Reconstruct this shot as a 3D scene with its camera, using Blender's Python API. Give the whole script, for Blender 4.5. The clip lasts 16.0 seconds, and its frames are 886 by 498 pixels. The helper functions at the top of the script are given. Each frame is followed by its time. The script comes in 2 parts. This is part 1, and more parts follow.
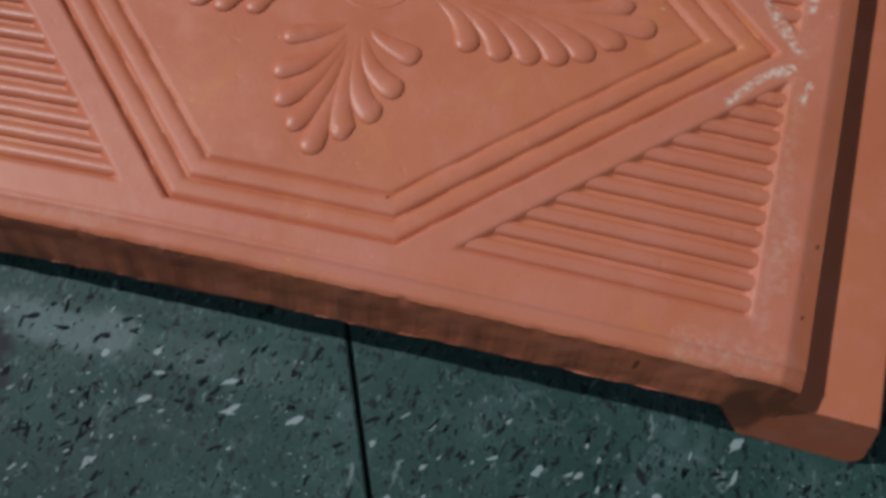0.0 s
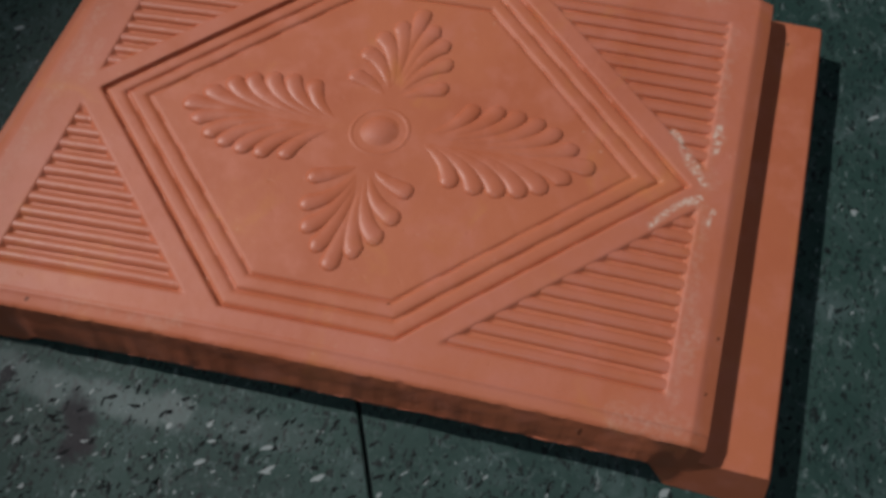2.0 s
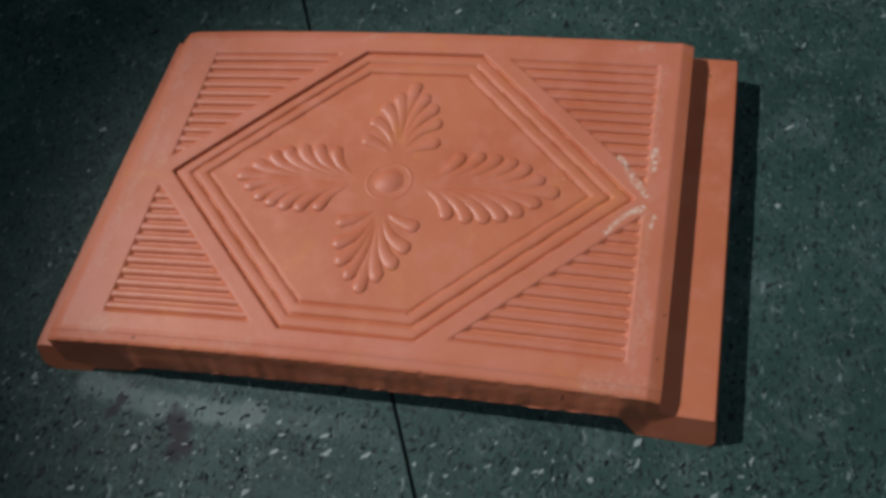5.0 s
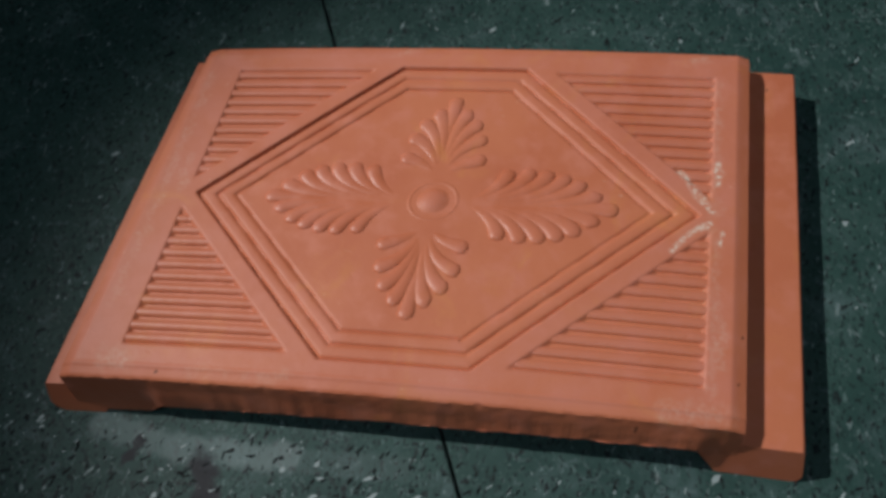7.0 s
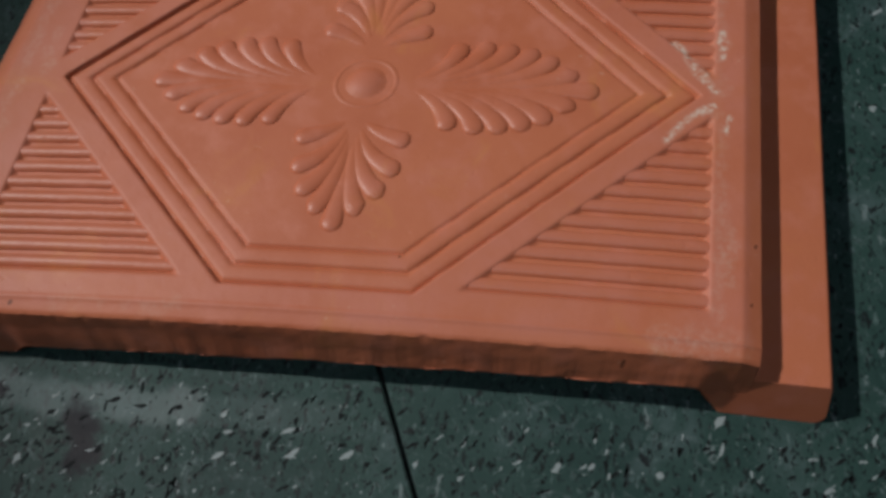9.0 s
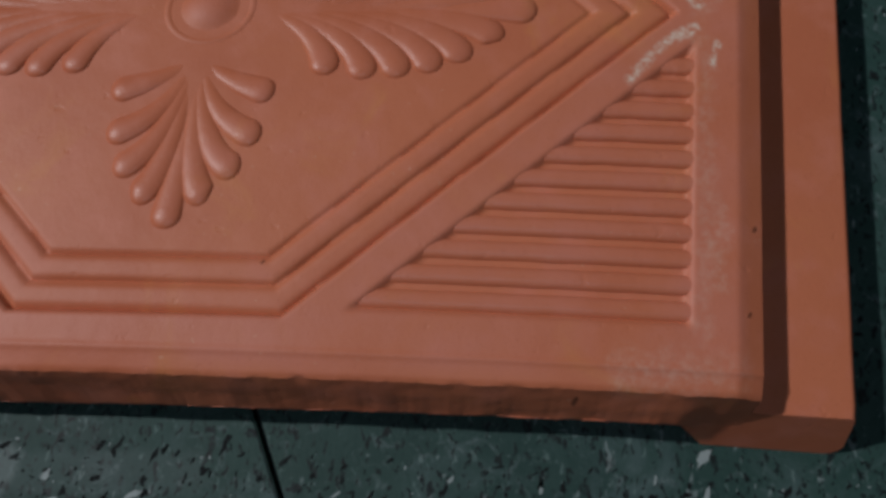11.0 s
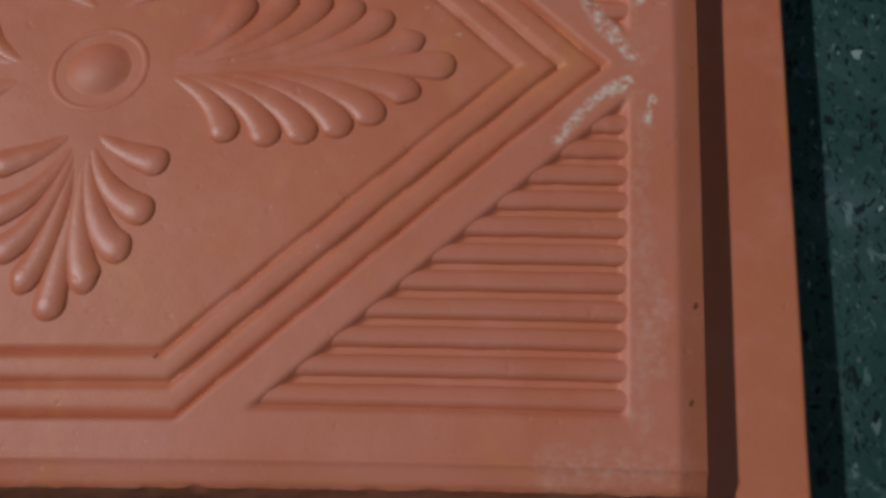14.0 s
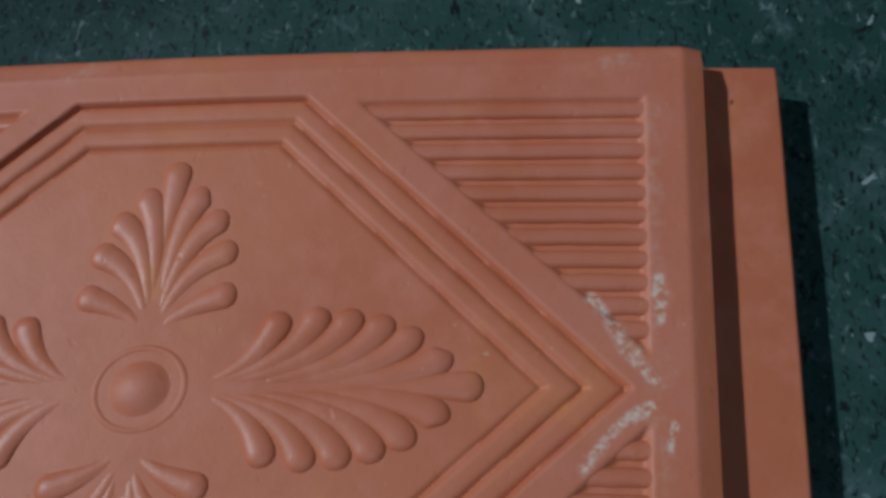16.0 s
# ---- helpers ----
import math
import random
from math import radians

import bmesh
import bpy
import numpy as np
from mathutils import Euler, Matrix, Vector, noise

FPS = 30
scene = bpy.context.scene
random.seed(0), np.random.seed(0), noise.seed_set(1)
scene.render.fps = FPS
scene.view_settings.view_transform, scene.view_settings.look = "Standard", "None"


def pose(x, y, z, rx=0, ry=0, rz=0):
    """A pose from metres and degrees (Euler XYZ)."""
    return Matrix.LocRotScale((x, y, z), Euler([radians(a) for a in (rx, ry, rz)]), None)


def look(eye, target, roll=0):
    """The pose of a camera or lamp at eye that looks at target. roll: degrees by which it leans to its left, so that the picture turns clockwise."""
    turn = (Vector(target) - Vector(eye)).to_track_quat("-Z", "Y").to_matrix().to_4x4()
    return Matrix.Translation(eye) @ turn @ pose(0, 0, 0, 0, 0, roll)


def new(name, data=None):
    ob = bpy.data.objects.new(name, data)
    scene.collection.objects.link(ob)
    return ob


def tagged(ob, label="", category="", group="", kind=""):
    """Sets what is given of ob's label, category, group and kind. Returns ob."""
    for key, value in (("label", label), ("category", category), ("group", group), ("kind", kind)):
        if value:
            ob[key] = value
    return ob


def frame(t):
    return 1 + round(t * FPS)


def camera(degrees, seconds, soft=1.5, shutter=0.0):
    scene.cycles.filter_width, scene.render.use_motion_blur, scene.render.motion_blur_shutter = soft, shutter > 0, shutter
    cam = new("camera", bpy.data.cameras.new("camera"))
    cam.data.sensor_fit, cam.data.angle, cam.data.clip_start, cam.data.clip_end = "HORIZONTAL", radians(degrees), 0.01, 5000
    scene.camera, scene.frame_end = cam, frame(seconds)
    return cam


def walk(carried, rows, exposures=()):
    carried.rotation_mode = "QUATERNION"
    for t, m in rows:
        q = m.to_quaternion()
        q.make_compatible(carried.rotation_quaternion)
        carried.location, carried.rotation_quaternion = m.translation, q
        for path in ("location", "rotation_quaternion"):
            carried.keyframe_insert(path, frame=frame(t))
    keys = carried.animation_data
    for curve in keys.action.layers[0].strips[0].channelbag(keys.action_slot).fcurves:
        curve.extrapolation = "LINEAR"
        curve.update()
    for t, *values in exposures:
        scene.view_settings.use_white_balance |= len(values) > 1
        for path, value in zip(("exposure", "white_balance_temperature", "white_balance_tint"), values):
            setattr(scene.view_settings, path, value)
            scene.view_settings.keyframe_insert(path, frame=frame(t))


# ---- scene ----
cam = camera(54.77, 16.0, soft=3.6)
H = 0.0285  # height of the tile's face over the floor
PATH = [
    (0, (0.0567, -0.1350, 0.2273), (0.0196, -0.0114, -0.1513), -2.43),
    (0.5, (0.0685, -0.1457, 0.2589), (0.0152, -0.0238, -0.1183), -8.53),
    (1, (0.0639, -0.1501, 0.2880), (0.0106, -0.0200, -0.0864), -8.02),
    (1.5, (0.0666, -0.1422, 0.2928), (0.0202, 0.0024, -0.0772), -3.63),
    (2, (0.0666, -0.1410, 0.2940), (0.0199, 0.0036, -0.0760), -4.32),
    (2.5, (0.0717, -0.1453, 0.3077), (0.0125, -0.0121, -0.0648), -11.04),
    (3, (0.0774, -0.1531, 0.3302), (0.0064, -0.0169, -0.0392), -14.46),
    (3.5, (0.0903, -0.1623, 0.3513), (0.0103, -0.0176, -0.0129), -15.84),
    (4, (0.0974, -0.1725, 0.3677), (0.0149, -0.0212, 0.0067), -16.54),
    (4.2, (0.0983, -0.1723, 0.3637), (0.0199, -0.0211, 0.0017), -16.46),
    (6.3, (0.0866, -0.1798, 0.3693), (0.0188, -0.0105, 0.0133), -14.39),
    (6.5, (0.0747, -0.1816, 0.3547), (0.0098, -0.0080, 0.0003), -13.20),
    (7, (0.0630, -0.1798, 0.3367), (0.0002, 0.0012, -0.0144), -11.94),
    (7.5, (0.0572, -0.1807, 0.3025), (0.0079, 0.0056, -0.0480), -7.24),
    (8, (0.0602, -0.1743, 0.2894), (0.0147, -0.0010, -0.0682), -7.47),
    (8.2, (0.0597, -0.1769, 0.2875), (0.0142, -0.0057, -0.0711), -7.62),
    (10.3, (0.0640, -0.1076, 0.2176), (0.0300, 0.0072, -0.1641), -12.88),
    (10.5, (0.0622, -0.1049, 0.2124), (0.0381, 0.0054, -0.1713), -8.57),
    (11, (0.0693, -0.1036, 0.2067), (0.0478, 0.0015, -0.1786), -8.17),
    (11.5, (0.0749, -0.1010, 0.1962), (0.0577, 0.0094, -0.1879), -5.50),
    (12, (0.0800, -0.1007, 0.1846), (0.0662, 0.0016, -0.2018), -4.63),
    (12.5, (0.0806, -0.1025, 0.1852), (0.0670, -0.0009, -0.2014), -4.69),
    (13, (0.0803, -0.0970, 0.1877), (0.0655, 0.0054, -0.1987), -5.58),
    (13.5, (0.0840, -0.0893, 0.1906), (0.0681, 0.0154, -0.1951), -6.79),
    (14, (0.0836, -0.0814, 0.1940), (0.0665, 0.0228, -0.1918), -7.62),
    (14.5, (0.0810, -0.0697, 0.1991), (0.0617, 0.0354, -0.1863), -8.88),
    (15, (0.0805, -0.0535, 0.2049), (0.0634, 0.0557, -0.1795), -7.48),
    (15.5, (0.0793, -0.0378, 0.2107), (0.0619, 0.0777, -0.1718), -7.26),
    (16, (0.0775, -0.0221, 0.2179), (0.0578, 0.0951, -0.1640), -8.31),
]
EXPOSURES = [(0.0, -0.06, 5950, 7), (0.8, 0.05, 5950, 7), (2.0, -0.22, 6650, 15), (4.2, 0.04, 6450, 13), (6.3, 0.05, 6250, 8), (8.2, -0.04, 6550, 10), (10.3, -0.56, 6350, 13), (13.0, -0.52, 6000, 9), (14.5, -0.46, 5800, 5), (16.0, -0.46, 5350, 0)]
walk(cam, [(t, look(eye, target, roll)) for t, eye, target, roll in PATH], EXPOSURES)

# ---- light ----
world = bpy.data.worlds.new("world")
scene.world = world
world.use_nodes = True
world.node_tree.nodes["Background"].inputs["Color"].default_value = (0.5, 0.6, 0.7, 1)
world.node_tree.nodes["Background"].inputs["Strength"].default_value = 0.02


def area_lamp(name, where, target, size, size_y, watts, colour):
    data = bpy.data.lights.new(name, "AREA")
    data.shape, data.size, data.size_y, data.energy, data.color = "RECTANGLE", size, size_y, watts, colour
    ob = new(name, data)
    ob.matrix_world = look(where, target)
    return ob


KEY = (-1.56, 0.286, 2.0)
FILL = (-0.05, -0.85, 2.30)
spot = bpy.data.lights.new("key_light", "SPOT")
spot.energy, spot.color, spot.shadow_soft_size = 232, (1.0, 0.95, 0.925), 0.045
spot.spot_size, spot.spot_blend = radians(12.9), 0.6
new("key_light", spot).matrix_world = look(KEY, (0.170, -0.055, 0))
# unseen cool fill light, added in front of and above the tile
area_lamp("front_fill", FILL, (0.02, 0.0, 0), 0.20, 0.10, 8.2, (0.80, 0.88, 1.0))


# ---- materials ----
class Nodes:
    """Short hand for building a node material."""

    def __init__(self, name):
        self.mat = bpy.data.materials.new(name)
        self.mat.use_nodes = True
        self.tree = self.mat.node_tree
        self.bsdf = self.tree.nodes["Principled BSDF"]
        self.pos = self.add("ShaderNodeNewGeometry").outputs["Position"]

    def add(self, kind, **props):
        n = self.tree.nodes.new(kind)
        for k, v in props.items():
            setattr(n, k, v)
        return n

    def link(self, a, b):
        if isinstance(a, (int, float)):
            b.default_value = a
        elif isinstance(a, tuple):
            b.default_value = a
        else:
            self.tree.links.new(a, b)

    def math(self, op, a, b=0.0, c=0.0):
        n = self.add("ShaderNodeMath", operation=op)
        for s, v in zip(n.inputs, (a, b, c)):
            self.link(v, s)
        return n.outputs[0]

    def vmath(self, op, a, b=(0, 0, 0)):
        n = self.add("ShaderNodeVectorMath", operation=op)
        self.link(a, n.inputs[0])
        self.link(b, n.inputs[3] if op == "SCALE" else n.inputs[1])
        return n.outputs["Value"] if op in ("LENGTH", "DOT_PRODUCT", "DISTANCE") else n.outputs[0]

    def noise(self, scale, detail=4.0, rough=0.55, vec=None, distort=0.0):
        n = self.add("ShaderNodeTexNoise")
        self.link(vec or self.pos, n.inputs["Vector"])
        n.inputs["Scale"].default_value, n.inputs["Detail"].default_value = scale, detail
        n.inputs["Roughness"].default_value, n.inputs["Distortion"].default_value = rough, distort
        return n.outputs[0]

    def ramp(self, fac, lo, hi):
        n = self.add("ShaderNodeMapRange", interpolation_type="SMOOTHSTEP")
        self.link(fac, n.inputs["Value"])
        n.inputs["From Min"].default_value, n.inputs["From Max"].default_value = lo, hi
        return n.outputs[0]

    def mix(self, fac, a, b):
        n = self.add("ShaderNodeMix", data_type="RGBA")
        self.link(fac, n.inputs[0])
        self.link(a, n.inputs[6])
        self.link(b, n.inputs[7])
        return n.outputs[2]

    def bump(self, height, strength, distance):
        n = self.add("ShaderNodeBump")
        n.inputs["Strength"].default_value, n.inputs["Distance"].default_value = strength, distance
        self.link(height, n.inputs["Height"])
        return n.outputs[0]

    def segment(self, a, b):
        """Distance of the point from the line piece a-b, in the plan."""
        flat = self.vmath("MULTIPLY", self.pos, (1, 1, 0))
        a, b = Vector((*a, 0)), Vector((*b, 0))
        d = b - a
        rel = self.vmath("SUBTRACT", flat, tuple(a))
        k = self.math("DIVIDE", self.vmath("DOT_PRODUCT", rel, tuple(d)), d.length_squared)
        k = self.math("MINIMUM", self.math("MAXIMUM", k, 0.0), 1.0)
        n = self.add("ShaderNodeVectorMath", operation="SCALE")
        n.inputs[0].default_value = tuple(d)
        self.link(k, n.inputs[3])
        return self.vmath("DISTANCE", rel, n.outputs[0])


def terracotta(name, gloss, shine):
    m = Nodes(name)
    coarse, mid, fine = m.noise(18, 3), m.noise(90, 5), m.noise(1400, 3)
    col = m.mix(m.ramp(coarse, 0.3, 0.7), (0.478, 0.141, 0.069, 1), (0.532, 0.174, 0.086, 1))
    col = m.mix(m.ramp(mid, 0.45, 0.75), col, (0.55, 0.188, 0.112, 1))
    # ochre streaks of the slip
    col = m.mix(m.math("MULTIPLY", m.ramp(m.noise(45, 4, 0.6, None, 1.0), 0.55, 0.8), 0.5), col, (0.58, 0.23, 0.07, 1))
    # pink sheen of cool light on the high parts, painted into the colour
    high = m.add("ShaderNodeSeparateXYZ")
    m.link(m.pos, high.inputs[0])
    painted_sheen = m.math("MULTIPLY", m.ramp(high.outputs[2], H - 0.0013, H - 0.0001), m.ramp(m.noise(34, 5, 0.65), 0.25, 0.7))
    col = m.mix(m.math("MULTIPLY", painted_sheen, 0.55), col, (0.545, 0.205, 0.150, 1))
    # fine pores and specks
    col = m.mix(m.math("MULTIPLY", m.ramp(fine, 0.58, 0.78), 0.42), col, (0.36, 0.10, 0.05, 1))
    crumbs = m.math("MULTIPLY", m.ramp(m.noise(620, 2, 0.5), 0.70, 0.76), m.ramp(m.noise(30, 3), 0.45, 0.65))
    col = m.mix(m.math("MULTIPLY", crumbs, 0.5), col, (0.64, 0.40, 0.28, 1))
    # rubbed lime and dust
    grain = m.noise(520, 5, 0.7)
    edge = m.noise(140, 4, 0.6)
    dust = 0.0
    for a, b, w in (((0.099, -0.013), (0.107, -0.003), 0.0015), ((0.107, -0.003), (0.114, 0.001), 0.0014), ((0.102, 0.025), (0.109, 0.014), 0.0019), ((0.109, 0.014), (0.115, 0.007), 0.0016),
                    ((0.117, 0.020), (0.117, 0.030), 0.0015), ((0.1175, -0.008), (0.119, -0.003), 0.0011)):
        d = m.math("ADD", m.segment(a, b), m.math("MULTIPLY", m.math("SUBTRACT", edge, 0.5), 0.0035))
        dust = m.math("MAXIMUM", dust, m.math("MULTIPLY", m.math("SUBTRACT", 1.0, m.ramp(d, w * 0.35, w * 1.3)), m.ramp(grain, 0.38, 0.62)))
    for a, b, w, k in (((0.100, -0.079), (0.117, -0.078), 0.008, 0.42), ((0.1155, -0.070), (0.1165, 0.070), 0.0035, 0.30), ((-0.120, -0.083), (-0.112, -0.082), 0.007, 0.8),
                       ((0.106, 0.085), (0.111, 0.086), 0.004, 0.45), ((-0.114, 0.000), (-0.113, 0.014), 0.004, 0.35), ((-0.02, 0.082), (-0.03, 0.08), 0.003, 0.3), ((-0.06, -0.083), (-0.045, -0.082), 0.004, 0.35), ((-0.085, -0.084), (-0.070, -0.083), 0.003, 0.35), ((-0.126, -0.06), (-0.117, 0.06), 0.003, 0.30), ((0.118, -0.06), (0.1185, -0.045), 0.003, 0.45)):
        d = m.math("ADD", m.segment(a, b), m.math("MULTIPLY", m.math("SUBTRACT", edge, 0.5), 0.016))
        dust = m.math("MAXIMUM", dust, m.math("MULTIPLY", m.math("MULTIPLY", m.math("SUBTRACT", 1.0, m.ramp(d, 0.0, w)), m.ramp(grain, 0.30, 0.85)), k))
    col = m.mix(dust, col, (0.66, 0.52, 0.42, 1))
    pit = 0.0
    for a, w in (((0.1262, -0.047), 0.0006), ((0.1245, -0.066), 0.0005), ((-0.098, -0.0865), 0.0008), ((0.089, -0.0855), 0.0007), ((0.020, -0.0600), 0.0004), ((-0.062, 0.052), 0.0006), ((0.140, 0.080), 0.0006)):
        d = m.segment(a, (a[0] + 0.0003, a[1] + 0.0006))
        pit = m.math("MAXIMUM", pit, m.math("SUBTRACT", 1.0, m.ramp(d, w * 0.4, w)))
    col = m.mix(m.math("MULTIPLY", pit, 0.8), col, (0.10, 0.035, 0.02, 1))
    m.link(col, m.bsdf.inputs["Base Color"])
    rough = m.math("ADD", gloss, m.math("MULTIPLY", mid, 0.16))
    m.link(m.math("ADD", rough, m.math("MULTIPLY", dust, 0.35)), m.bsdf.inputs["Roughness"])
    m.bsdf.inputs["Specular IOR Level"].default_value = shine
    h = m.math("ADD", m.math("MULTIPLY", fine, 0.5), m.math("MULTIPLY", m.noise(320, 4), 0.9))
    h = m.math("SUBTRACT", h, m.math("MULTIPLY", m.ramp(m.noise(260, 2, 0.4), 0.70, 0.76), 1.2))
    m.link(m.bump(h, 0.16, 0.0006), m.bsdf.inputs["Normal"])
    return m.mat


def floor_green():
    m = Nodes("green_speckled_floor")
    cloud, mid = m.noise(9, 4), m.noise(60, 5)
    col = m.mix(m.ramp(cloud, 0.3, 0.7), (0.013, 0.040, 0.036, 1), (0.022, 0.058, 0.050, 1))
    col = m.mix(m.math("MULTIPLY", m.ramp(mid, 0.4, 0.75), 0.6), col, (0.034, 0.074, 0.066, 1))
    col = m.mix(m.math("MULTIPLY", m.ramp(m.noise(38, 6, 0.7, None, 0.8), 0.50, 0.74), 0.42), col, (0.10, 0.15, 0.155, 1))
    col = m.mix(m.math("MULTIPLY", m.ramp(m.noise(130, 6, 0.75, None, 1.2), 0.55, 0.70), 0.55), col, (0.14, 0.19, 0.195, 1))
    # drawn-out black and pale flecks pressed into the sheet
    for scale, turn, lo, hi, c, k in ((560, 0.5, 0.57, 0.64, (0.004, 0.007, 0.008, 1), 0.9), (330, 1.1, 0.61, 0.67, (0.005, 0.008, 0.010, 1), 0.9),
                                      (520, 0.9, 0.62, 0.70, (0.12, 0.19, 0.18, 1), 0.55), (260, 0.7, 0.645, 0.70, (0.16, 0.22, 0.22, 1), 0.6), (150, 2.2, 0.67, 0.72, (0.20, 0.26, 0.26, 1), 0.6)):
        mp = m.add("ShaderNodeMapping")
        m.link(m.pos, mp.inputs[0])
        mp.inputs["Rotation"].default_value = (0, 0, turn)
        mp.inputs["Location"].default_value = (turn * 3.1, scale * 0.01, 0)
        mp.inputs["Scale"].default_value = (1.0, 0.55, 1.0)
        col = m.mix(m.math("MULTIPLY", m.ramp(m.noise(scale, 3, 0.6, mp.outputs[0], 0.6), lo, hi), k), col, c)
    # scuffed pale smear and dark blots on the sheet
    edge = m.noise(110, 5, 0.65)
    smear = 0.0
    for a, b, w, k in (((-0.128, -0.103), (-0.095, -0.109), 0.008, 0.30), ((-0.095, -0.109), (-0.045, -0.107), 0.008, 0.36), ((-0.045, -0.109), (0.0, -0.105), 0.007, 0.10)):
        d = m.math("ADD", m.segment(a, b), m.math("MULTIPLY", m.math("SUBTRACT", edge, 0.5), 0.010))
        smear = m.math("MAXIMUM", smear, m.math("MULTIPLY", m.math("SUBTRACT", 1.0, m.ramp(d, w * 0.4, w)), k))
    col = m.mix(smear, col, (0.22, 0.28, 0.28, 1))
    blot = 0.0
    for a, b, w in (((-0.080, -0.114), (-0.076, -0.126), 0.0085), ((-0.110, -0.108), (-0.113, -0.115), 0.0034)):
        d = m.math("ADD", m.segment(a, b), m.math("MULTIPLY", m.math("SUBTRACT", edge, 0.5), 0.018))
        blot = m.math("MAXIMUM", blot, m.math("SUBTRACT", 1.0, m.ramp(d, w * 0.3, w)))
    col = m.mix(m.math("MULTIPLY", blot, 0.9), col, (0.010, 0.009, 0.014, 1))
    m.link(col, m.bsdf.inputs["Base Color"])
    m.link(m.math("ADD", 0.50, m.math("MULTIPLY", mid, 0.25)), m.bsdf.inputs["Roughness"])
    m.bsdf.inputs["Specular IOR Level"].default_value = 0.25
    m.link(m.bump(m.math("ADD", mid, m.noise(700, 3)), 0.25, 0.0006), m.bsdf.inputs["Normal"])
    return m.mat


def plain(name, colour, rough=0.8):
    m = Nodes(name)
    n = m.noise(7, 4)
    c = Vector(colour)
    m.link(m.mix(n, (*(c * 0.9), 1), (*c, 1)), m.bsdf.inputs["Base Color"])
    m.bsdf.inputs["Roughness"].default_value = rough
    m.bsdf.inputs["Specular IOR Level"].default_value = 0.15
    return m.mat


CLAY, BURNISHED, GREEN = terracotta("terracotta", 0.42, 0.30), terracotta("burnished_terracotta", 0.31, 0.28), floor_green()
PLASTER = plain("wall_plaster", (0.42, 0.43, 0.42))
JOINT = plain("joint_dirt", (0.012, 0.014, 0.015), 0.9)
PALE_CHIP = plain("pale_chip", (0.26, 0.32, 0.32), 0.5)
DARK_CHIP = plain("dark_chip", (0.009, 0.012, 0.013), 0.8)


# ---- helpers for meshes ----
def settled(x, y):
    """The hand-pressed tile came out of its mould slightly out of square."""
    u, v = x * 10, y * 10
    return ((-0.157 + 98.284 * u + 5.514 * v - 2.838 * u * v + 2.105 * u * u - 0.17 * v * v) / 1000,
            (2.4 + 3.722 * u + 97.388 * v + 0.831 * u * v - 1.374 * u * u - 3.0 * v * v) / 1000)


def part(name, bm, material, parent=None, label="", smooth=True):
    if material in (CLAY, BURNISHED):
        for v in bm.verts:
            v.co.x, v.co.y = settled(v.co.x, v.co.y)
    if smooth:
        for e in bm.edges:
            e.smooth = e.calc_face_angle(0) < 0.75
    me = bpy.data.meshes.new(name)
    bm.to_mesh(me)
    bm.free()
    me.materials.append(material)
    if smooth:
        me.polygons.foreach_set("use_smooth", [True] * len(me.polygons))
    ob = new(name, me)
    ob.parent = parent
    return tagged(ob, label)


def block(x0, x1, y0, y1, z0, z1, bevel=0.0, segments=2):
    bm = bmesh.new()
    bmesh.ops.create_cube(bm, size=1, matrix=Matrix.LocRotScale(((x0 + x1) / 2, (y0 + y1) / 2, (z0 + z1) / 2), None, (x1 - x0, y1 - y0, z1 - z0)))
    if bevel:
        bmesh.ops.bevel(bm, geom=bm.edges[:], offset=bevel, segments=segments, profile=0.5, affect="EDGES")
    return bm


def smoothstep(a, b, x):
    k = np.clip((x - a) / (b - a), 0, 1)
    return k * k * (3 - 2 * k)


# ---- setting ----
def joint_x(y):
    """Where the joint between the two floor sheets runs."""
    return JX + (y - JY) * JK


JX, JY, JK = 0.016, -0.092, -0.44
GAP = 0.0008
floor = tagged(new("floor"), "green speckled sheet floor with dark joint", "floor", kind="structure")


def floor_sheet(side):
    bm = bmesh.new()
    far = 2.2
    a, b = joint_x(-far) + side * GAP, joint_x(far) + side * GAP
    ring = [(a, -far), (side * 2.2 if abs(a) < 2.2 else a + side, -far), (side * 2.2, far), (b, far)]
    if side < 0:
        ring = ring[::-1]
    top = [bm.verts.new((x, y, 0.0)) for x, y in ring]
    low = [bm.verts.new((x, y, -0.003)) for x, y in ring]
    bm.faces.new(top)
    bm.faces.new(low[::-1])
    for i in range(4):
        j = (i + 1) % 4
        bm.faces.new((top[i], low[i], low[j], top[j]))
    bmesh.ops.recalc_face_normals(bm, faces=bm.faces[:])
    bmesh.ops.bevel(bm, geom=[e for e in bm.edges if all(v.co.z > -0.001 for v in e.verts)], offset=0.0004, segments=2, affect="EDGES")
    return bm


for s in (-1, 1):
    part("floor_sheet", floor_sheet(s), GREEN, floor, smooth=False)
part("subfloor", block(-2.3, 2.3, -2.3, 2.3, -0.05, -0.0031), JOINT, floor, "dark dirt-filled bed under the sheets", False)

# walls and ceiling are added out of view, for bounced light
for name, box in (("wall_north", (-2.3, 2.3, 2.2, 2.3, -0.05, 2.7)), ("wall_south", (-2.3, 2.3, -2.3, -2.2, -0.05, 2.7)), ("wall_east", (2.2, 2.3, -2.2, 2.2, -0.05, 2.7)),
                  ("wall_west", (-2.3, -2.2, -2.2, 2.2, -0.05, 2.7))):
    tagged(part(name, block(*box), PLASTER, smooth=False), "plain grey plaster wall, unseen, added to bounce light", "wall", kind="structure")
tagged(part("ceiling", block(-2.3, 2.3, -2.3, 2.3, 2.7, 2.8), PLASTER, smooth=False), "plain grey plaster ceiling, unseen, added to bounce light", "ceiling", kind="structure")

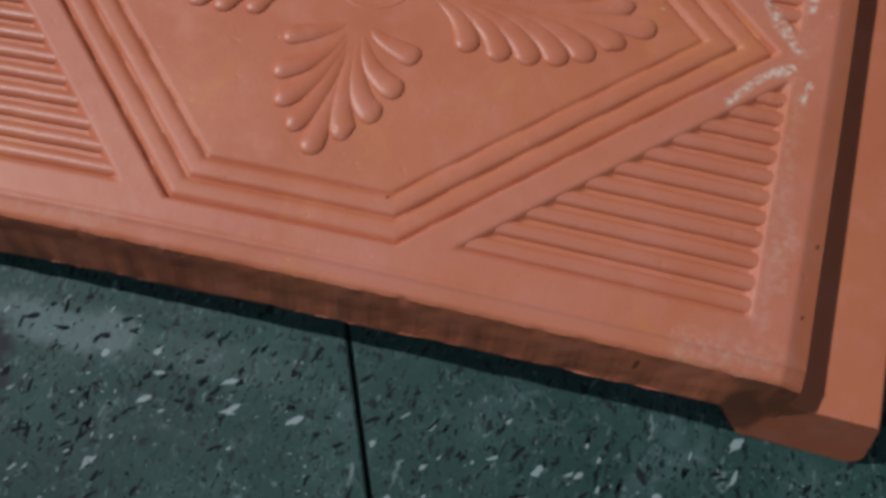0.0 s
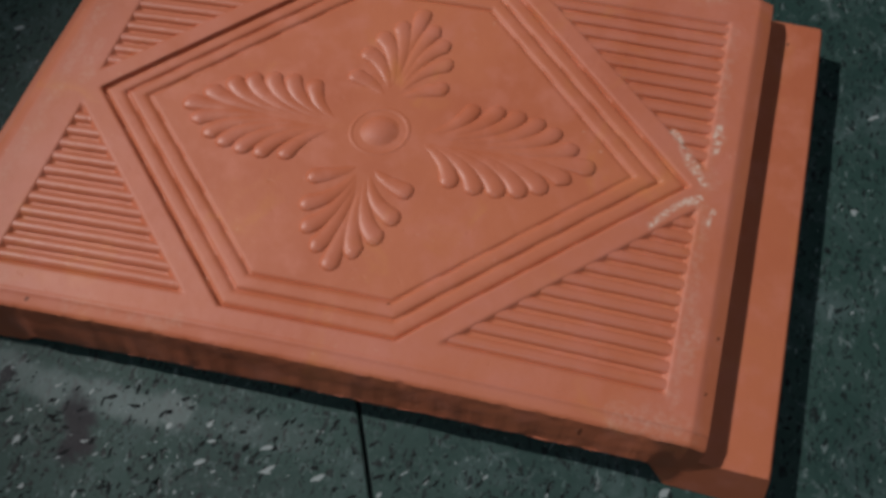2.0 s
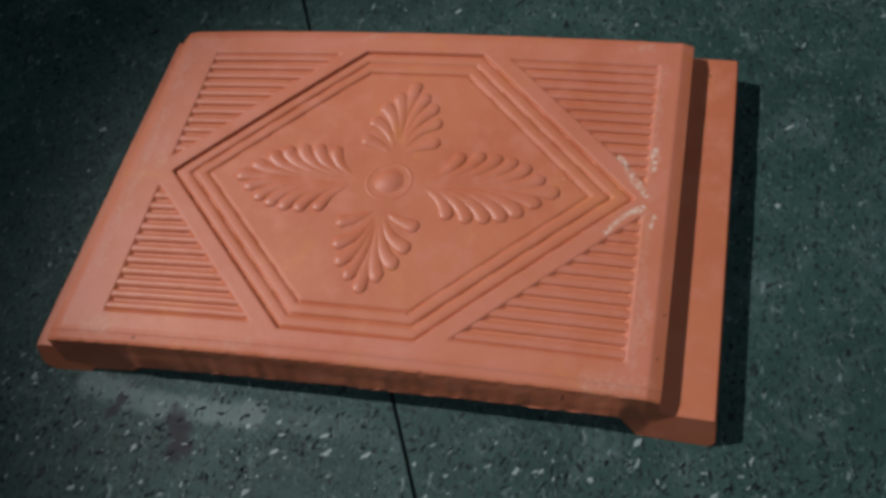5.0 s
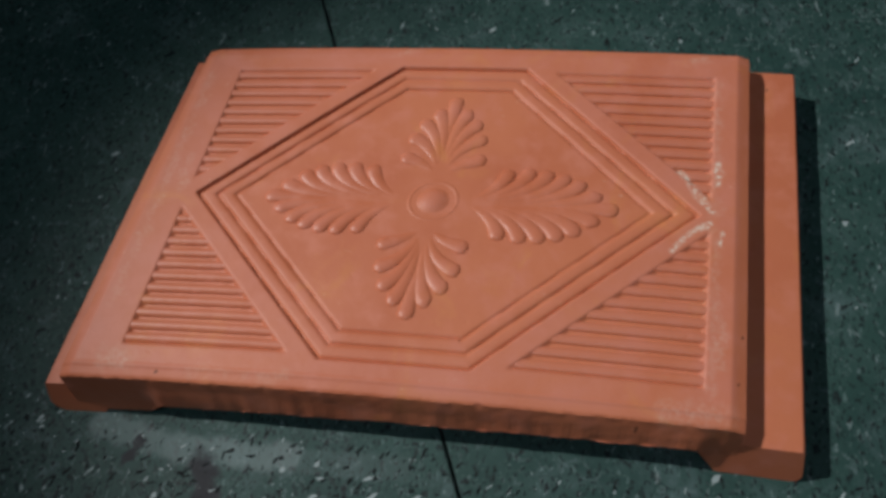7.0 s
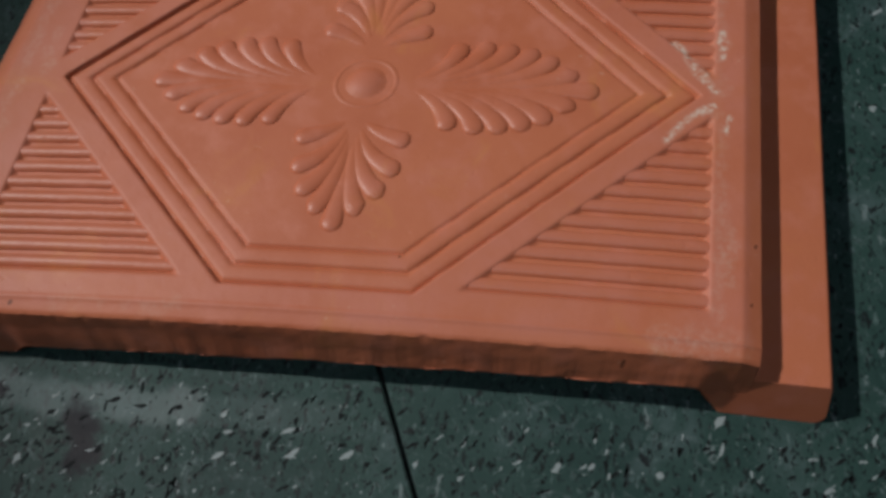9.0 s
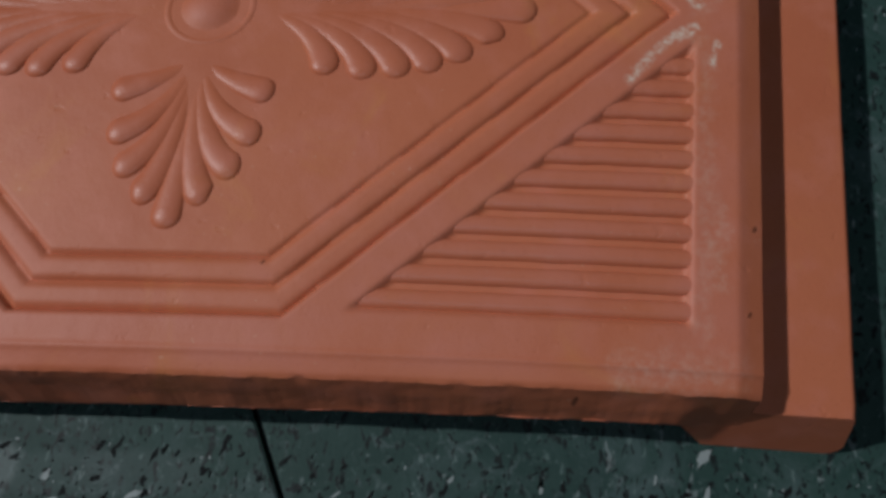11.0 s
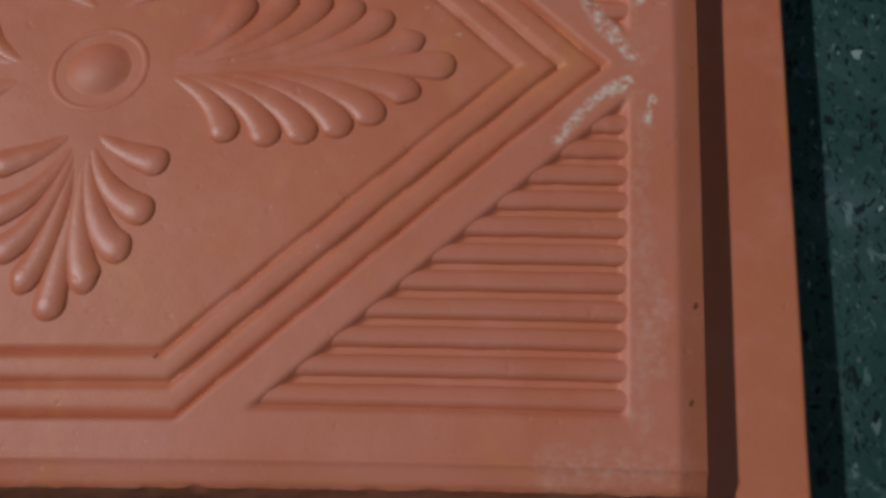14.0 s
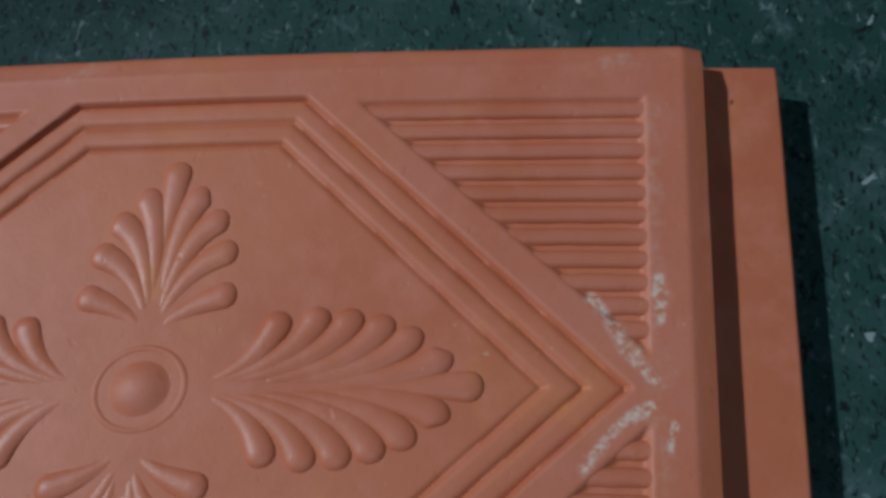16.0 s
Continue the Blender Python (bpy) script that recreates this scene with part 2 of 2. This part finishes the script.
# ---- the tile ----
tile = tagged(new("ceramic_tile"), "orange terracotta relief tile lying on the green floor", "tile")
HEX = [(0.110, 0.0), (0.030, 0.0755), (-0.030, 0.0755), (-0.110, 0.0), (-0.030, -0.0755), (0.030, -0.0755)]
SX, SXL, SY = 0.128, 0.1365, 0.089  # reach of the raised slab from its boss
PANEL = -0.0016


def hex_inside(x, y):
    d = np.full(np.shape(x), 1.0)
    for (ax, ay), (bx, by) in zip(HEX, HEX[1:] + HEX[:1]):
        n = math.hypot(bx - ax, by - ay)
        d = np.minimum(d, ((bx - ax) * (y - ay) - (by - ay) * (x - ax)) / n)
    return d


RIBX0, RIBX1, RIBY0, RIBY1 = 0.043, 0.1135, 0.0735, 0.0075


def rib_diagonal(y):
    """Inner end of a rib at the distance y from the tile's long axis."""
    return RIBX0 + (RIBY0 - y) / (RIBY0 - RIBY1) * (RIBX1 - RIBX0)


def waves(x, y, seed, size):
    r = np.random.default_rng(seed)
    out = 0
    for k in range(7):
        a, p, f = r.uniform(0, 6.28), r.uniform(0, 6.28), (0.6 + 0.45 * k) / size
        out = out + np.sin((x * math.cos(a) + y * math.sin(a)) * f * 6.28 + p) / (1 + 0.6 * k)
    return out / 3


def face_height(x, y):
    """Relief of the slab's face, in metres from its plain level."""
    d = hex_inside(x, y) * 1000
    bead = lambda c, w: np.sqrt(np.clip(1 - np.abs((d - c) / w) ** 3.6, 0, 1))
    low = -2.2 * smoothstep(0.0, 0.9, d)
    h = low + np.maximum(1.35 * bead(4.0, 2.9), 1.25 * bead(10.2, 2.9)) + smoothstep(13.2, 14.4, d) * 0.8
    # sunk fields under the ribs
    ax, ay = np.abs(x) * 1000, np.abs(y) * 1000
    diag = ((ax - RIBX0 * 1000) * (RIBY0 - RIBY1) - (RIBY0 * 1000 - ay) * (RIBX1 - RIBX0)) / math.hypot(RIBX1 - RIBX0, RIBY0 - RIBY1)
    field = np.minimum(np.minimum(diag, RIBX1 * 1000 - ax), np.minimum(RIBY0 * 1000 - ay, ay - 4))
    h = h - 1.5 * smoothstep(-0.4, 1.6, field)
    # worn, rounded rim; the short sides are chamfered
    ex, ey = np.where(x > 0, SX, SXL) * 1000 - ax, SY * 1000 - ay
    h = h - 2.1 * np.clip((5.2 - ex) / 5.2, 0, 1) * np.where(x > 0, 1.0, 0.7)
    h = h + np.where(y < 0, 0.28, 0.12) * np.exp(-((ey - 6.0) / 0.8) ** 2)  # thin raised line along the long sides
    h = h - np.clip(6.0 - ey, 0, 6) * 0.20 - 0.5 * (1 - smoothstep(0.0, 1.0, ey))
    h = h + 0.16 * waves(x, y, 3, 0.11) + 0.05 * waves(x, y, 5, 0.02)
    return h / 1000


def slab_mesh():
    nx, ny = 440, 300
    gx, gy = np.meshgrid(np.linspace(-SXL, SX, nx), np.linspace(-SY, SY, ny), indexing="ij")
    gz = H + face_height(gx, gy)
    # ragged, slightly bowed outline
    k = 0.00016
    gx2 = gx + 0.4 * k * waves(gy, gy * 0, 11, 0.05) * smoothstep(0.10, SX, np.abs(gx))
    gy2 = gy + (k * waves(gx, gx * 0, 12, 0.045) + 0.00002 * waves(gx, gx * 0, 15, 0.012)) * smoothstep(0.085, SY, np.abs(gy))
    gy2 = gy2 + (0.0011 + 0.0008 * smoothstep(0.0, 0.12, gx)) * smoothstep(-0.078, -0.089, gy)
    verts = [np.stack([gx2, gy2, gz], -1).reshape(-1, 3)]
    i = np.arange(nx * ny).reshape(nx, ny)
    faces = np.stack([i[:-1, :-1], i[1:, :-1], i[1:, 1:], i[:-1, 1:]], -1).reshape(-1, 4).tolist()
    loop = np.concatenate([i[:-1, 0], i[-1, :-1], i[:0:-1, -1], i[0, :0:-1]])
    rim = verts[0][loop].copy()
    ragged = (0.00022 * waves(gx[:, 0], gx[:, 0] * 0, 41, 0.006) + 0.00055 * np.maximum(0, waves(gx[:, 0], gx[:, 0] * 0, 43, 0.015) - 0.45))
    verts[0][i[:, 0], 1] += ragged
    verts[0][i[:, 0], 2] -= 0.6 * np.abs(ragged)
    count, last = len(loop), np.arange(nx * ny, nx * ny + len(loop))
    px, py = rim[:, 0], rim[:, 1]
    verts.append(verts[0][loop].copy())  # the rim is a crisp edge
    # underside: hollow between the end feet, broken along its edge
    base = 0.0108 + 0.0012 * waves(px, py, 21, 0.09) + 0.0011 * waves(px, py, 22, 0.021) + 0.0007 * waves(px, py, 23, 0.006)
    base = base + 0.028 * px - 0.0085 * smoothstep(0.113, 0.121, px) 
    flush = smoothstep(-0.094, -0.106, px)  # the slab runs down to the floor at its flush end
    base = base * (1 - flush) + (0.0016 + 0.0006 * waves(px, py, 24, 0.012)) * flush
    total = nx * ny + count
    for step in range(1, 9):
        f = step / 8
        ring = rim.copy()
        ring[:, 2] = rim[:, 2] * (1 - f) + base * f
        out = 0.00025 * waves(px, ring[:, 2] * 2, 30, 0.016)
        ring[:, 1] -= 0.0050 * f * smoothstep(-0.076, -0.0865, py)  # the front is drafted outwards
        ring[:, 1] += out * np.sign(py) * smoothstep(0.076, 0.0865, np.abs(py))
        verts.append(ring)
        ids = np.arange(total, total + count)
        faces += np.stack([np.roll(last, -1), last, ids, np.roll(ids, -1)], -1).tolist()
        last, total = ids, total + count
    faces.append(last[::-1].tolist())
    me = bpy.data.meshes.new("slab")
    every = np.concatenate(verts)
    every[:, 0], every[:, 1] = settled(every[:, 0], every[:, 1])
    me.from_pydata(every.tolist(), [], faces)
    me.polygons.foreach_set("use_smooth", [True] * len(me.polygons))
    me.set_sharp_from_angle(angle=radians(62))
    me.materials.append(CLAY)
    ob = new("slab", me)
    ob.parent = tile
    return ob


slab_mesh()


def lip_mesh(x0, x1, y0, y1, top, inner_side, belly=0.004):
    """An end lip with its foot: a long bar with a rounded outer edge and a broken underside."""
    bm = bmesh.new()
    w = x1 - x0
    s = -inner_side
    prof = []
    xo, xi = (x1, x0) if s > 0 else (x0, x1)
    for a in range(0, 100, 15):
        r = 0.0010
        prof.append((xo - s * r + s * r * math.cos(math.radians(a)), top - r + r * math.sin(math.radians(a))))
    prof.append((xi, top + 0.0002))
    prof.append((xi, 0.0095))
    prof.append((xi + s * 0.007, 0.0005))
    for a in range(90, -1, -15):
        r = belly
        prof.append((xo - s * r + s * r * math.cos(math.radians(a)), 0.0 + r - r * math.sin(math.radians(a))))
    n = 60
    rings = []
    for j in range(n + 1):
        f = j / n
        y = y0 + (y1 - y0) * f
        lean = -0.0064 * max(0.0, 1 - f * 12)
        end = min(f, 1 - f) * (y1 - y0)
        pull = max(0.0, 0.0004 - end) * 0.4
        rings.append([bm.verts.new((x + 0.0001 * noise.noise((x * 60, y * 60, z * 90)) - s * pull * (1 if abs(x - xo) < w * 0.5 else 0) + s * 0.0025 * max(0.0, (top - z) / top) * (1 if abs(x - xo) < w * 0.3 else 0),
                                    y + lean * max(0.0, (top - z) / top) + 0.0004 * noise.noise((x * 90, 3.1, z * 120)), max(0.0, z - pull * (z > 0.006) + 0.0003 * noise.noise((y * 80, x * 50, z * 40))))) for x, z in prof])
    for r0, r1 in zip(rings, rings[1:]):
        for i in range(len(prof)):
            k = (i + 1) % len(prof)
            bm.faces.new((r0[i], r0[k], r1[k], r1[i]))
    bm.faces.new(rings[0][::-1])
    bm.faces.new(rings[-1])
    bmesh.ops.recalc_face_normals(bm, faces=bm.faces[:])
    return bm


part("end_lip", lip_mesh(0.115, 0.1495, -0.0886, 0.0890, 0.0162, -1), CLAY, tile, "lower interlocking lip with a foot")
part("end_lip", lip_mesh(-0.148, -0.118, -0.0878, 0.0890, 0.0172, 1, 0.0085), CLAY, tile, "lower interlocking lip with a foot")


# added block that stops light from passing under the slab
part("underside_blocker", block(-0.116, 0.108, -0.062, 0.080, 0.0004, 0.0125, 0.001), CLAY, tile, "unseen block under the slab, added to keep the gap dark")


def swept(points, radii, flat, sides=12):
    """A rounded body drawn along points; flat squeezes its height."""
    bm = bmesh.new()
    rings = []
    for k, (p, r) in enumerate(zip(points, radii)):
        a, b = points[max(0, k - 1)], points[min(len(points) - 1, k + 1)]
        t = (b - a).normalized()
        n = Vector((-t.y, t.x, 0)).normalized()
        rings.append([bm.verts.new(p + n * (r * math.cos(6.2832 * i / sides)) + Vector((0, 0, r * flat * math.sin(6.2832 * i / sides)))) for i in range(sides)])
    for r0, r1 in zip(rings, rings[1:]):
        for i in range(sides):
            j = (i + 1) % sides
            bm.faces.new((r0[i], r0[j], r1[j], r1[i]))
    bm.faces.new(rings[0][::-1])
    bm.faces.new(rings[-1])
    bmesh.ops.recalc_face_normals(bm, faces=bm.faces[:])
    return bm


def rib(sx, sy, y):
    """A rounded ridge running from under the diagonal band to the wall at the outer end of its field."""
    x0, x1 = rib_diagonal(y) - 0.0030, RIBX1 + 0.0008
    n = 12
    pts = [Vector((sx * (x0 + (x1 - x0) * k / n), sy * y + 0.00016 * noise.noise((k * 0.9, y * 900, sx)), H - 0.00165)) for k in range(n + 1)]
    return swept(pts, [0.00225 + 0.0001 * noise.noise((k * 0.7, y * 500, sy)) for k in range(n + 1)], 0.64, 16)


RIBS = 11
for sx in (1, -1):
    for sy in (1, -1):
        for k in range(RIBS):
            y = RIBY0 - 0.0032 - k * (RIBY0 - RIBY1 - 0.0035) / RIBS
            part("rib", rib(sx, sy, y), BURNISHED, tile)


def lobe(parent, axis, along, side, start, sign):
    """One curled lobe of a leaf. axis: the leaf's direction."""
    ax = Vector((*axis, 0))
    cx = Vector((-axis[1], axis[0], 0))
    p0 = ax * start + cx * (sign * 0.0009)
    p2 = ax * along + cx * (sign * side)
    p1 = ax * (along - 0.002 - 0.1 * side) + cx * (sign * side * 0.22) if side else (p0 + p2) / 2
    n = 24
    rmax = 0.0041 if side else 0.0042
    pts = []
    for k in range(n + 1):
        f = 1 - (1 - k / n) ** 1.9
        p = p0 * (1 - f) ** 2 + p1 * 2 * f * (1 - f) + p2 * f * f
        pts.append(Vector((p.x, p.y, H + PANEL - 0.0004 + 0.0003 * f)))
    run = [0.0]
    for a, b in zip(pts, pts[1:]):
        run.append(run[-1] + (b - a).length)
    rad = []
    for d in run:
        f, left = d / run[-1], run[-1] - d
        r = rmax * (0.26 + 0.74 * f ** 0.95)
        if left < rmax:
            r *= math.sqrt(max(0.002, 1 - (1 - left / rmax) ** 2))
        rad.append(r)
    return part("lobe", swept(pts, rad, 0.36, 16), BURNISHED, parent)


SHORT = ((0.023, 0.0195), (0.034, 0.0182), (0.0425, 0.0148), (0.0495, 0.0088))
LONG = ((0.031, 0.0180), (0.040, 0.0190), (0.0478, 0.0185), (0.0552, 0.0170), (0.0620, 0.0142), (0.0695, 0.0085))


for axis, tips, reach in (((0, -1), SHORT, 0.0565), ((0, 1), SHORT, 0.0580), ((1, 0), LONG, 0.0780), ((-1, 0), LONG, 0.0765)):
    leaf = tagged(lobe(tile, axis, reach, 0.0, reach - 0.030, 1), "raised palmette leaf with curled lobes")
    leaf.name = "leaf_relief"
    for along, side in tips:
        for sign in (1, -1):
            lobe(leaf, axis, along, side, max(0.0125, along - 0.034), sign)


def boss():
    bm = bmesh.new()
    prof = [(0.0, 1.7), (1.6, 1.65), (3.2, 1.45), (4.8, 1.05), (6.2, 0.55), (7.4, 0.15), (8.4, -0.05), (9.1, 0.0), (9.8, 0.36), (10.4, 0.48), (11.0, 0.36), (11.8, 0.0), (12.2, -1.0)]
    n = 64
    rings = []
    for r, z in prof[1:]:
        rings.append([bm.verts.new((r * 0.001 * math.cos(6.2832 * i / n), r * 0.00092 * math.sin(6.2832 * i / n), H + PANEL + z * 0.001)) for i in range(n)])
    top = bm.verts.new((0, 0, H + PANEL + 0.0017))
    for i in range(n):
        bm.faces.new((top, rings[0][i], rings[0][(i + 1) % n]))
    for a, b in zip(rings, rings[1:]):
        for i in range(n):
            j = (i + 1) % n
            bm.faces.new((a[i], b[i], b[j], a[j]))
    return bm


part("boss", boss(), CLAY, tile, "round domed boss inside a thin ring")


# ---- flecks in the floor ----
def fleck(bm, x, y, size, stretch, turn, rnd):
    n = 9
    ring = []
    for i in range(n):
        a = 6.2832 * i / n
        r = size * rnd.uniform(0.4, 1.25)
        p = Vector((r * math.cos(a) * stretch, r * math.sin(a), 0))
        p.rotate(Euler((0, 0, turn)))
        ring.append((x + p.x, y + p.y))
    top = [bm.verts.new((a, b, 0.00012)) for a, b in ring]
    low = [bm.verts.new((x + (a - x) * 1.15, y + (b - y) * 1.15, -0.0002)) for a, b in ring]
    bm.faces.new(top)
    for i in range(n):
        j = (i + 1) % n
        bm.faces.new((top[i], low[i], low[j], top[j]))


def clear_of_tile(x, y):
    return not (-0.155 < x < 0.157 and -0.098 < y < 0.095)


PALE = ((0.1215, -0.0945, 1.8), (-0.120, -0.150, 1.3), (-0.097, -0.129, 1.5), (-0.032, -0.121, 1.6), (-0.009, -0.118, 2.2), (0.008, -0.117, 1.6), (-0.041, -0.140, 1.8), (-0.062, -0.154, 1.5), (-0.086, -0.154, 1.2), (-0.089, -0.143, 1.2),
        (-0.033, -0.108, 1.2), (-0.047, -0.112, 1.3), (0.030, -0.117, 1.2), (0.073, -0.114, 1.6), (0.063, -0.103, 1.1), (0.104, -0.112, 1.5), (0.167, -0.095, 1.4), (-0.169, 0.031, 1.8), (0.175, 0.023, 2.0),
        (0.180, 0.066, 1.5), (-0.157, -0.104, 1.3), (0.009, 0.123, 1.6))
for name, material, own, count, low, high, label in (("pale_flecks", PALE_CHIP, PALE, 300, 0.20, 1.15, "pale chips pressed into the green floor"), ("dark_flecks", DARK_CHIP, (), 1150, 0.22, 1.25, "black chips pressed into the green floor")):
    rnd = random.Random(name)
    bm = bmesh.new()
    for x, y, size in own:
        fleck(bm, x, y, size * 0.0007, rnd.uniform(1.4, 2.6), rnd.uniform(0.4, 1.3), rnd)
    # the sheet is worn clean and more densely speckled in front of the tile
    for (x0, x1, y0, y1), n in (((-0.32, 0.30, -0.22, 0.28), count), ((-0.20, 0.22, -0.19, -0.09), count * 2)):
        while n:
            x, y = rnd.uniform(x0, x1), rnd.uniform(y0, y1)
            if clear_of_tile(x, y) and abs(x - joint_x(y)) > 0.003 and noise.noise((x * 46, y * 46, count * 0.01)) > rnd.uniform(-0.75, 0.35):
                n -= 1
                fleck(bm, x, y, low * (high / low) ** (rnd.random() ** 1.6) * 0.0007, rnd.uniform(1.2, 3.8), rnd.uniform(0.2, 1.7), rnd)
    tagged(part(name, bm, material, None, label, False), category="flecks", kind="stuff")
